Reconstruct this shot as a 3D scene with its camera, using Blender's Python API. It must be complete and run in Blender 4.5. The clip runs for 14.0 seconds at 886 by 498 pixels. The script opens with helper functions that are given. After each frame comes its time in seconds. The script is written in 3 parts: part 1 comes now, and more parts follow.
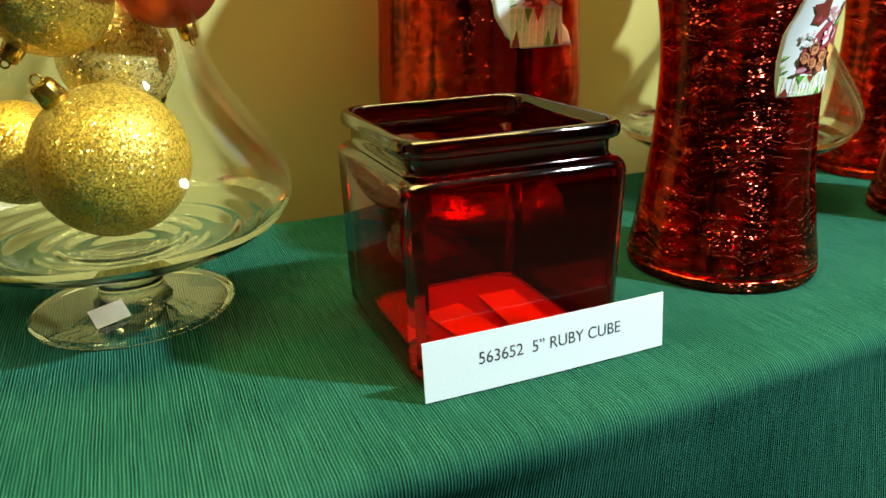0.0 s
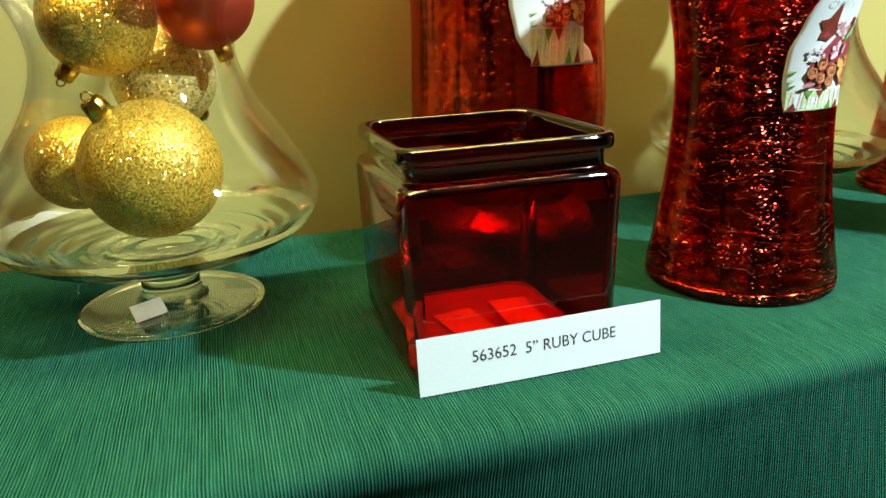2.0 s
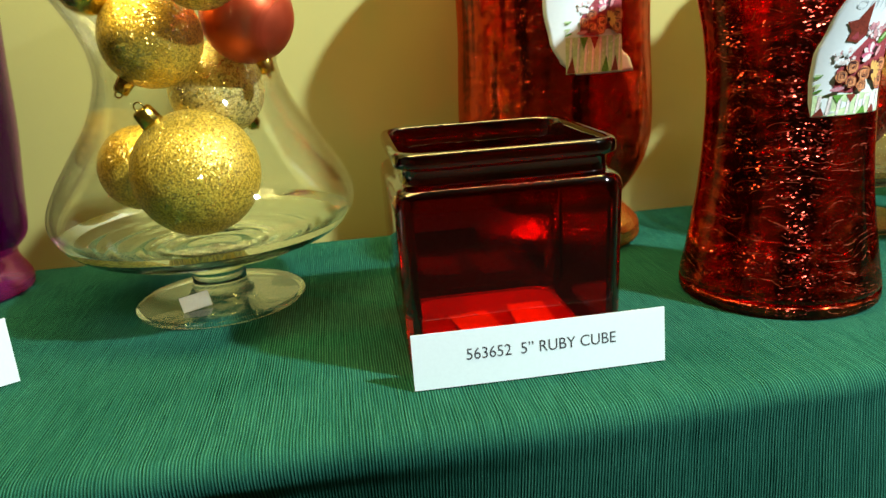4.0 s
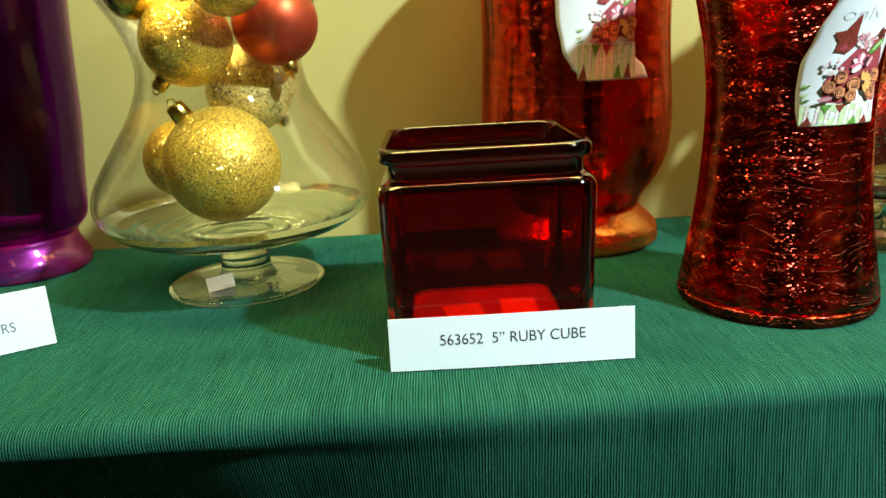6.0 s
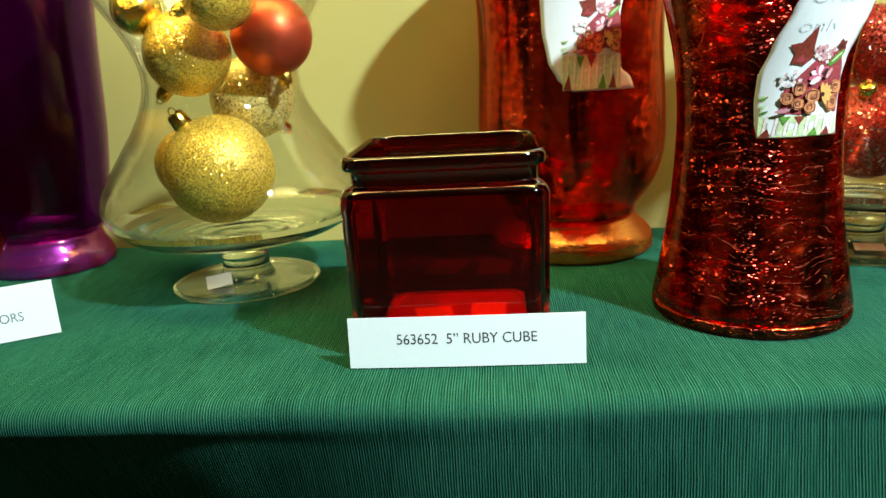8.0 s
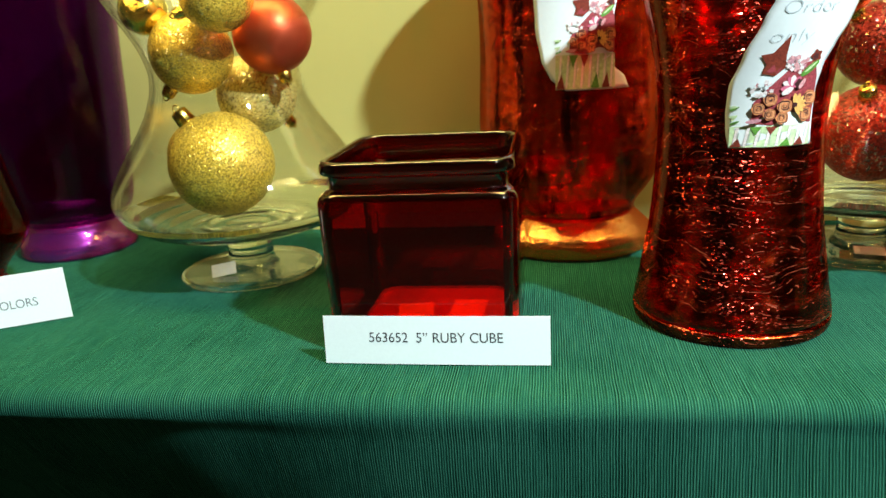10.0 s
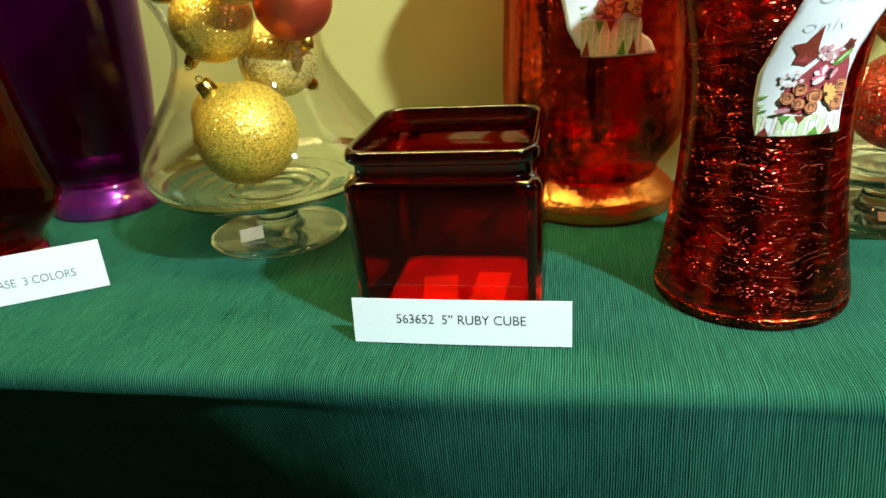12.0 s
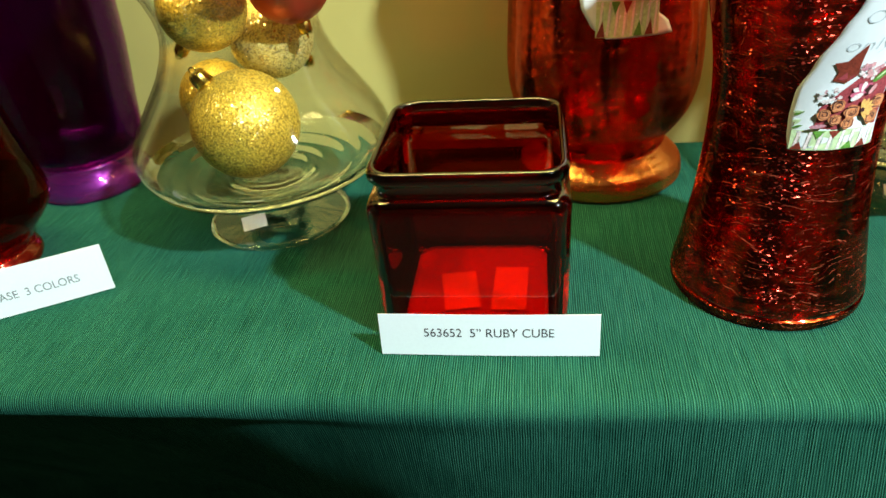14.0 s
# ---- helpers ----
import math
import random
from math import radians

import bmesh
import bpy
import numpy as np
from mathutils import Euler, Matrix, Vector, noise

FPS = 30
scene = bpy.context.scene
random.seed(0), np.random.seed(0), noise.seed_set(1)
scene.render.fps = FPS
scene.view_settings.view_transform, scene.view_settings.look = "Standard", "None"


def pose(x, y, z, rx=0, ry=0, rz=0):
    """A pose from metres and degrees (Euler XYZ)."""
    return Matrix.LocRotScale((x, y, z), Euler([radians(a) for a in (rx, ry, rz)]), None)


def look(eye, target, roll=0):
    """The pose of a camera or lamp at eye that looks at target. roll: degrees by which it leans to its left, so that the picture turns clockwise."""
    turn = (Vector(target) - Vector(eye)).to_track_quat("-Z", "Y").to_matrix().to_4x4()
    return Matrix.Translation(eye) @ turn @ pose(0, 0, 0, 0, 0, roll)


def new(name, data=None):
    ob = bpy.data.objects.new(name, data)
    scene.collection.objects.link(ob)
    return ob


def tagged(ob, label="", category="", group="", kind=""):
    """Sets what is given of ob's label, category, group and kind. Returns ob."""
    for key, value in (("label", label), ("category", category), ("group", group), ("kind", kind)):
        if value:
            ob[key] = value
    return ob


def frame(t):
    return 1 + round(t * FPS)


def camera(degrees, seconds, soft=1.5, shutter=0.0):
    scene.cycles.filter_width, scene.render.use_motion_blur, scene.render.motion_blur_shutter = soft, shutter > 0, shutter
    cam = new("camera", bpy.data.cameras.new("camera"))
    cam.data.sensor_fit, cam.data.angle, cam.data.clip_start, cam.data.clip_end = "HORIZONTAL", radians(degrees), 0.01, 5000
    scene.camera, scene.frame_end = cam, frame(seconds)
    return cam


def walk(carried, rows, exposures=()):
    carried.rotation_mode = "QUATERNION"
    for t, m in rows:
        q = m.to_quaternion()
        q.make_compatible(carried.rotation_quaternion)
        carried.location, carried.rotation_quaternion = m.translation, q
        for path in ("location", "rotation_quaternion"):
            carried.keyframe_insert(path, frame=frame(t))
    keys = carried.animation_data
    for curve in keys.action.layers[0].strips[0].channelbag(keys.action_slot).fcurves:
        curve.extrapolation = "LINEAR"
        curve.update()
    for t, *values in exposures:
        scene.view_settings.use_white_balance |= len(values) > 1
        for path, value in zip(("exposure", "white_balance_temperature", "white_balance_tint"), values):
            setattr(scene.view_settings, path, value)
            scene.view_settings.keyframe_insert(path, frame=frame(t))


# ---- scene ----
cam = camera(62.7, 14.0)
cam.data.dof.use_dof, cam.data.dof.focus_distance, cam.data.dof.aperture_fstop = True, 0.46, 12.0
PATH = [
    (0, (-0.116, -0.308, 0.955), (0.609, 1.425, 0.271), -1.4),
    (0.5, (-0.117, -0.313, 0.951), (0.601, 1.434, 0.294), -1.4),
    (1, (-0.109, -0.323, 0.95), (0.559, 1.45, 0.31), -1.7),
    (1.5, (-0.098, -0.334, 0.949), (0.511, 1.466, 0.327), -2.0),
    (2, (-0.087, -0.347, 0.952), (0.46, 1.475, 0.332), -2.3),
    (2.5, (-0.074, -0.358, 0.953), (0.408, 1.485, 0.345), -2.5),
    (3, (-0.059, -0.37, 0.952), (0.352, 1.495, 0.359), -2.7),
    (5.3, (0.013, -0.4, 0.943), (0.095, 1.519, 0.385), -3.5),
    (5.5, (0.019, -0.408, 0.947), (0.087, 1.511, 0.387), -3.1),
    (6, (0.032, -0.414, 0.945), (0.051, 1.509, 0.397), -3.1),
    (6.5, (0.046, -0.42, 0.944), (0.021, 1.507, 0.405), -3.1),
    (7, (0.063, -0.423, 0.945), (-0.008, 1.502, 0.408), -3.2),
    (7.5, (0.08, -0.428, 0.943), (-0.03, 1.499, 0.422), -3.2),
    (8, (0.099, -0.432, 0.945), (-0.056, 1.493, 0.424), -3.3),
    (10.5, (0.159, -0.436, 0.975), (-0.168, 1.434, 0.346), -3.6),
    (11, (0.16, -0.435, 0.988), (-0.185, 1.411, 0.3), -3.9),
    (11.5, (0.157, -0.432, 1.001), (-0.194, 1.389, 0.254), -4.0),
    (12, (0.152, -0.429, 1.014), (-0.202, 1.367, 0.209), -4.3),
    (12.5, (0.146, -0.422, 1.032), (-0.204, 1.341, 0.155), -4.6),
    (13, (0.139, -0.413, 1.05), (-0.203, 1.316, 0.105), -4.9),
    (13.5, (0.125, -0.403, 1.067), (-0.181, 1.301, 0.064), -5.0),
    (14, (0.109, -0.39, 1.085), (-0.146, 1.284, 0.02), -5.1),
]
walk(cam, [(t, look(eye, target, roll)) for t, eye, target, roll in PATH])

T = 0.75          # table top
WALL_Y = 0.380    # face of the wall behind the table
BACK_Y = 0.350    # rear edge of the table

# ---------------------------------------------------------------- light
world = bpy.data.worlds.new("room_air")
world.use_nodes = True
world.node_tree.nodes["Background"].inputs[0].default_value = (1.0, 0.86, 0.62, 1)
world.node_tree.nodes["Background"].inputs[1].default_value = 0.08
scene.world = world
scene.view_settings.exposure = 0.0


def area_lamp(name, eye, target, size, watts, colour):
    data = bpy.data.lights.new(name, "AREA")
    data.shape, data.size, data.energy, data.color = "DISK", size, watts, colour
    ob = new(name, data)
    ob.matrix_world = look(eye, target)
    return ob


KEY = (1.273, -0.89, 2.28)
area_lamp("spot_light", KEY, (0.0, 0.15, 0.80), 0.10, 108, (0.88, 1.0, 1.03))
strip = area_lamp("ceiling_light_row", (-0.1, 0.12, 2.56), (-0.1, 0.12, 0), 2.2, 88, (0.95, 0.73, 0.26))
strip.data.shape, strip.data.size_y = "RECTANGLE", 0.6


# ---------------------------------------------------------------- materials
class Mat:
    """A small helper round one node material."""

    def __init__(self, name):
        self.m = bpy.data.materials.new(name)
        self.m.use_nodes = True
        self.t = self.m.node_tree
        self.t.nodes.clear()
        self.out = self.node("ShaderNodeOutputMaterial")

    def node(self, kind, **inputs):
        n = self.t.nodes.new(kind)
        for k, v in inputs.items():
            self.put(n, k, v)
        return n

    def put(self, n, key, v):
        key = key.replace("_", " ")
        sock = n.inputs[int(key[1:])] if key[0] == "i" and key[1:].isdigit() else n.inputs[key]
        if hasattr(v, "is_output"):
            self.t.links.new(v, sock)
        else:
            if isinstance(v, tuple) and len(v) == 3 and sock.type == "RGBA":
                v = (*v, 1)
            sock.default_value = v

    def coords(self, sx=1, sy=1, sz=1, space="Object"):
        c = self.node("ShaderNodeTexCoord")
        mp = self.node("ShaderNodeMapping", Vector=c.outputs[space], Scale=(sx, sy, sz))
        return mp.outputs[0]

    def noise(self, vec, scale, detail=4.0, rough=0.55):
        return self.node("ShaderNodeTexNoise", Vector=vec, Scale=scale, Detail=detail, Roughness=rough).outputs[0]

    def ramp(self, fac, stops):
        n = self.node("ShaderNodeValToRGB", Fac=fac)
        el = n.color_ramp.elements
        while len(el) < len(stops):
            el.new(0.5)
        for e, (pos, col) in zip(el, stops):
            e.position, e.color = pos, (*col, 1)
        return n.outputs[0]

    def math(self, op, a, b=0.0):
        n = self.node("ShaderNodeMath")
        n.operation = op
        self.put(n, "i0", a)
        self.put(n, "i1", b)
        return n.outputs[0]

    def vmath(self, op, a, b=(0, 0, 0), scale=None):
        n = self.node("ShaderNodeVectorMath")
        n.operation = op
        self.put(n, "i0", a)
        if scale is None:
            self.put(n, "i1", b)
        else:
            self.put(n, "Scale", scale)
        return n.outputs[0]

    def mix(self, fac, a, b):
        n = self.node("ShaderNodeMix")
        n.data_type = "RGBA"
        self.put(n, "i0", fac)
        self.put(n, "i6", a)
        self.put(n, "i7", b)
        return n.outputs[2]

    def bump(self, height, strength=0.3, dist=0.001, normal=None):
        n = self.node("ShaderNodeBump", Height=height, Strength=strength, Distance=dist)
        if normal is not None:
            self.put(n, "Normal", normal)
        return n.outputs[0]

    def surface(self, shader):
        self.t.links.new(shader, self.out.inputs[0])
        return self.m

    def principled(self, **inputs):
        return self.surface(self.node("ShaderNodeBsdfPrincipled", **inputs).outputs[0])

    def blend(self, fac, a, b):
        n = self.node("ShaderNodeMixShader", i0=fac, i1=a, i2=b)
        return n.outputs[0]


def plain(name, col, rough=0.5, metal=0.0, vary=0.12, scale=60):
    k = Mat(name)
    v = k.coords()
    n = k.noise(v, scale)
    c = k.ramp(n, [(0.3, tuple(x * (1 - vary) for x in col)), (0.7, tuple(min(1, x * (1 + vary)) for x in col))])
    return k.principled(Base_Color=c, Roughness=rough, Metallic=metal, Normal=k.bump(k.noise(v, scale * 6), 0.08, 0.0005))


def sheen(k, normal=None, floor=0.04, power=3.4):
    """Mirror share of a glass face: little head-on, much at a grazing angle, the same from both sides."""
    lw = k.node("ShaderNodeLayerWeight", Blend=0.5)
    if normal is not None:
        k.put(lw, "Normal", normal)
    return k.math("ADD", k.math("MULTIPLY", k.math("POWER", lw.outputs["Facing"], power), 0.8), floor)


def glass(name, tint, gloss=1.0, rough=0.02, wobble=0.0, wobble_scale=40, floor=0.035, power=3.4):
    """Thin-walled glass: it lets light through with its tint and mirrors more towards its edges."""
    k = Mat(name)
    nrm = k.bump(k.noise(k.coords(), wobble_scale, 2.0), wobble, 0.002) if wobble else None
    gl = k.node("ShaderNodeBsdfGlossy", Color=(gloss, gloss, gloss), Roughness=rough)
    if nrm:
        k.put(gl, "Normal", nrm)
    tr = k.node("ShaderNodeBsdfTransparent", Color=tint)
    return k.surface(k.blend(sheen(k, nrm, floor, power), tr.outputs[0], gl.outputs[0]))


def crackle(name, wall, lines=1.0, lustre_share=0.2, specks=1.0, bands=0.42):
    """Crackled lustre glass: dark tinted walls, crossed by fine bright fractures that lie mostly level."""
    k = Mat(name)
    geo = k.node("ShaderNodeNewGeometry")
    v = k.coords()
    warp = k.node("ShaderNodeTexNoise", Vector=k.coords(1, 1, 1.4), Scale=24.0, Detail=2.5)
    sway = k.node("ShaderNodeSeparateColor", Color=warp.outputs[1])
    xyz = k.node("ShaderNodeSeparateXYZ", Vector=v)
    # level: height up the wall, swaying from place to place; a fracture at each whole step of it
    level = k.math("ADD", xyz.outputs[2], k.math("MULTIPLY", sway.outputs[0], 0.030))

    def layer(step, shift, width):
        f = k.math("FRACT", k.math("ADD", k.math("DIVIDE", level, step), k.math("MULTIPLY", sway.outputs[1], shift)))
        return k.math("ABSOLUTE", k.math("SUBTRACT", f, 0.5)), width

    (near1, w1), (near2, w2) = layer(0.0115, 1.2, 0.018), layer(0.0062, 3.0, 0.028)
    dash = k.ramp(k.noise(k.coords(190, 190, 420), 1.0, 3), [(0.48, (0, 0, 0)), (0.55, (1, 1, 1))])
    patch = k.ramp(k.noise(v, 42, 2), [(0.46, (0, 0, 0)), (0.60, (1, 1, 1))])
    patch2 = k.ramp(k.noise(k.coords(1, 1, 0.7), 50, 2), [(0.44, (0.05, 0.05, 0.05)), (0.62, (1, 1, 1))])
    line1 = k.math("MULTIPLY", k.math("MULTIPLY", k.math("LESS_THAN", near1, w1), dash), patch2)
    line2 = k.math("MULTIPLY", k.math("MULTIPLY", k.math("LESS_THAN", near2, w2), dash), patch)
    crack = k.math("MULTIPLY", k.math("MAXIMUM", line1, line2), lines)
    fine = k.node("ShaderNodeTexVoronoi", Vector=k.coords(0.5, 0.5, 1.0), Scale=1350.0)
    tilt = k.vmath("MULTIPLY", k.vmath("SUBTRACT", fine.outputs["Color"], (0.5, 0.5, 0.5)), (0.9, 0.9, 1.9))
    n_fine = k.vmath("NORMALIZE", k.vmath("ADD", geo.outputs["Normal"], tilt))
    blot = k.node("ShaderNodeTexNoise", Vector=k.coords(1, 1, 1.3), Scale=70.0, Detail=4.0)
    n_blot = k.vmath("NORMALIZE", k.vmath("ADD", geo.outputs["Normal"], k.vmath("SCALE", k.vmath("SUBTRACT", blot.outputs[1], (0.5, 0.5, 0.5)), scale=1.1)))
    n_wave = k.bump(blot.outputs[0], 0.10, 0.003)
    # dark blotches between the fractures, stacked in columns that run up the wall
    column = k.noise(k.coords(64, 64, 7), 1.0, 2.0)
    thin = k.ramp(k.math("SUBTRACT", k.math("ADD", k.math("MULTIPLY", column, 1.4), k.math("MULTIPLY", blot.outputs[0], 0.25)), k.math("MULTIPLY", near1, bands)), [(0.62, (0.0, 0.0, 0.0)), (0.80, (1, 1, 1))])
    smoke = k.mix(thin, (wall[0] * 0.30, wall[1] * 0.2, wall[2] * 0.2), wall)
    mirror = k.node("ShaderNodeBsdfGlossy", Color=(1, 0.45, 0.36), Roughness=0.06, Normal=n_wave)
    lustre = k.node("ShaderNodeBsdfGlossy", Color=(1.0, 0.085, 0.014), Roughness=0.26, Normal=n_blot)
    glint = k.node("ShaderNodeBsdfGlossy", Color=(1.0, 0.30, 0.18), Roughness=0.30, Normal=n_blot)
    scatter = k.node("ShaderNodeBsdfDiffuse", Color=(0.85, 0.15, 0.08))
    spark = k.node("ShaderNodeBsdfGlossy", Color=(1.0, 0.12, 0.07), Roughness=0.27, Normal=n_fine)
    tr = k.node("ShaderNodeBsdfTransparent", Color=smoke)
    body = k.blend(k.math("ADD", k.math("MULTIPLY", thin, lustre_share), 0.03), tr.outputs[0], lustre.outputs[0])
    pick = k.node("ShaderNodeSeparateColor", Color=fine.outputs["Color"])
    near = k.ramp(near1, [(0.05, (1, 1, 1)), (0.35, (0.25, 0.25, 0.25))])
    speck = k.math("MULTIPLY", k.math("MULTIPLY", k.math("GREATER_THAN", pick.outputs[0], 0.72), near), k.math("MULTIPLY", patch2, 0.52 * specks))
    body = k.blend(speck, body, spark.outputs[0])
    body = k.blend(k.math("MULTIPLY", crack, 0.70), body, k.blend(0.45, glint.outputs[0], scatter.outputs[0]))
    return k.surface(k.blend(sheen(k, None, 0.03, 4.5), body, mirror.outputs[0]))


def glitter(name, col, col2, scale=1900.0, amount=1.0, clear=0.0):
    """Glitter on a satin ball: tiny flakes, each tilted its own way, over a smooth ground that shows the lamp's soft glow."""
    k = Mat(name)
    v = k.coords()
    geo = k.node("ShaderNodeNewGeometry")
    vor = k.node("ShaderNodeTexVoronoi", Vector=v, Scale=scale)
    big = k.node("ShaderNodeTexVoronoi", Vector=v, Scale=scale * 0.55)

    def flake(tex, a):
        tilt = k.vmath("SCALE", k.vmath("SUBTRACT", tex.outputs["Color"], (0.5, 0.5, 0.5)), scale=a)
        return k.vmath("NORMALIZE", k.vmath("ADD", geo.outputs["Normal"], tilt))

    sep = k.node("ShaderNodeSeparateColor", Color=vor.outputs["Color"])
    c = k.mix(sep.outputs[0], col, col2)
    ground = k.node("ShaderNodeBsdfPrincipled", Base_Color=c, Metallic=0.35, Roughness=0.34, Normal=flake(vor, amount * 0.5))
    body = ground.outputs[0]
    if clear:
        tr = k.node("ShaderNodeBsdfTransparent", Color=(0.90, 0.88, 0.62))
        body = k.blend(clear, body, tr.outputs[0])
    fine = k.node("ShaderNodeBsdfGlossy", Color=col2, Roughness=0.2, Normal=flake(vor, amount))
    bright = k.node("ShaderNodeBsdfGlossy", Color=tuple(0.5 + 0.5 * x for x in col2), Roughness=0.12, Normal=flake(big, amount * 0.85))
    bsep = k.node("ShaderNodeSeparateColor", Color=big.outputs["Color"])
    body = k.blend(k.math("MULTIPLY", k.math("GREATER_THAN", sep.outputs[1], 0.6), 0.20), body, fine.outputs[0])
    return k.surface(k.blend(k.math("MULTIPLY", k.math("GREATER_THAN", bsep.outputs[1], 0.64), 0.5), body, bright.outputs[0]))


def cloth_material():
    k = Mat("ribbed_green_cloth")
    c = k.node("ShaderNodeTexCoord").outputs["UV"]
    warp = k.node("ShaderNodeTexNoise", Vector=c, Scale=30.0, Detail=2.0)
    sep = k.node("ShaderNodeSeparateXYZ", Vector=c)
    jitter = k.noise(k.node("ShaderNodeMapping", Vector=c, Scale=(260, 1.5, 1)).outputs[0], 1.0, 3.0)
    x = k.math("ADD", k.math("ADD", sep.outputs[0], k.math("MULTIPLY", jitter, 0.0011)), k.math("MULTIPLY", warp.outputs[0], 0.0012))
    pulse = k.noise(k.node("ShaderNodeMapping", Vector=c, Scale=(160, 5, 1)).outputs[0], 1.0, 2.0)
    cross = k.math("SINE", k.math("MULTIPLY", k.math("ADD", sep.outputs[1], k.math("MULTIPLY", jitter, 0.004)), 2 * math.pi / 0.0012))
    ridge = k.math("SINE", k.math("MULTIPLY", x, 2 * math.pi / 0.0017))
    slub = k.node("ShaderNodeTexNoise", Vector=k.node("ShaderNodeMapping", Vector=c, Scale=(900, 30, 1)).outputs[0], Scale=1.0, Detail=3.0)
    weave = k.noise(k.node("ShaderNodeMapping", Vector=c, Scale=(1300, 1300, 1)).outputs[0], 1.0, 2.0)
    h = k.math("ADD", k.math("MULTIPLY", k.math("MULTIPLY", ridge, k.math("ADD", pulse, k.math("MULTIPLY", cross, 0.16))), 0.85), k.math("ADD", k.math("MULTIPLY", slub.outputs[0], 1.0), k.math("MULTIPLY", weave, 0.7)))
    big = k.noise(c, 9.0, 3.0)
    # colour follows rib height: grooves painted darker to stand in for their shade
    groove_shade = k.math("ADD", k.math("MULTIPLY", h, 0.335), k.math("MULTIPLY", big, 0.25))
    col = k.ramp(groove_shade, [(0.17, (0.0018, 0.016, 0.010)), (0.46, (0.013, 0.079, 0.053)), (0.74, (0.047, 0.197, 0.129))])
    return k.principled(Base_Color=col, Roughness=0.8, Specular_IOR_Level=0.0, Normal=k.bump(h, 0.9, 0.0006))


def wall_material():
    k = Mat("mustard_painted_wall")
    v = k.coords()
    c = k.ramp(k.noise(v, 3.0, 5), [(0.3, (0.35, 0.325, 0.100)), (0.7, (0.40, 0.37, 0.116))])
    return k.principled(Base_Color=c, Roughness=0.6, Normal=k.bump(k.noise(v, 240, 3), 0.15, 0.0006))


M = dict(
    cloth=cloth_material(),
    wall=wall_material(),
    plaster=plain("dimming_brown_plaster", (0.05, 0.04, 0.025), 0.8, scale=5),
    carpet=plain("brown_carpet", (0.06, 0.045, 0.03), 0.95, scale=90, vary=0.3),
    ruby=glass("ruby_glass", (0.72, 0.075, 0.005), gloss=1.0, power=6.0, floor=0.035, wobble=0.04, wobble_scale=28),
    ruby_base=None,
    ruby_thick=None,
    clear=glass("clear_glass", (0.984, 0.988, 0.978), power=3.0, wobble=0.03, wobble_scale=22),
    purple=glass("purple_glass", (0.52, 0.030, 0.64), wobble=0.04, power=5.0, floor=0.018),
    dark_red=glass("dark_red_glass", (0.66, 0.010, 0.004), wobble=0.04, power=6.0, floor=0.015),
    crackle_foot=None,
    crackle=crackle("red_crackle_glass", (0.84, 0.036, 0.005), 1.0, 0.22),
    crackle_soft=crackle("soft_red_crackle_glass", (0.59, 0.020, 0.003), 0.10, 0.40, 0.35, 0.14),
    gold=glitter("gold_glitter", (0.57, 0.36, 0.025), (0.90, 0.63, 0.09), 1500.0, 1.0),
    pale=glitter("pale_gold_glitter", (0.72, 0.58, 0.14), (0.95, 0.82, 0.32), 1100, 0.9, 0.25),
    red_glitter=glitter("dark_red_glitter", (0.22, 0.012, 0.008), (0.60, 0.05, 0.02), 900.0, 1.2),
    brass=plain("shiny_gold_cap", (0.78, 0.54, 0.10), 0.22, 1.0, 0.1, 200),
    gilt=plain("polished_gold_ball", (0.80, 0.55, 0.12), 0.18, 1.0, 0.06, 60),
    red_ball=plain("satin_red_ball", (0.52, 0.080, 0.030), 0.38, 0.75, 0.1, 40),
    card=plain("white_card", (0.68, 0.78, 0.78), 0.75, 0, 0.02, 500),
    ink=plain("black_ink", (0.03, 0.03, 0.035), 0.6),
    pencil=plain("grey_pencil", (0.13, 0.14, 0.15), 0.7),
    tagpaper=plain("white_price_paper", (0.82, 0.80, 0.76), 0.6, 0, 0.03, 300),
    paper=plain("white_sticker", (0.72, 0.69, 0.62), 0.6, 0, 0.03, 300),
)


def base_glass():
    k = Mat("thick_ruby_glass_base")
    tr = k.node("ShaderNodeBsdfTransparent", Color=(0.80, 0.07, 0.01))
    tl = k.node("ShaderNodeBsdfTranslucent", Color=(0.98, 0.13, 0.01))
    df = k.node("ShaderNodeBsdfDiffuse", Color=(0.95, 0.13, 0.01))
    gl = k.node("ShaderNodeBsdfGlossy", Roughness=0.05)
    b = k.blend(0.50, tr.outputs[0], k.blend(0.6, tl.outputs[0], df.outputs[0]))
    return k.surface(k.blend(sheen(k), b, gl.outputs[0]))


M["ruby_base"] = base_glass()


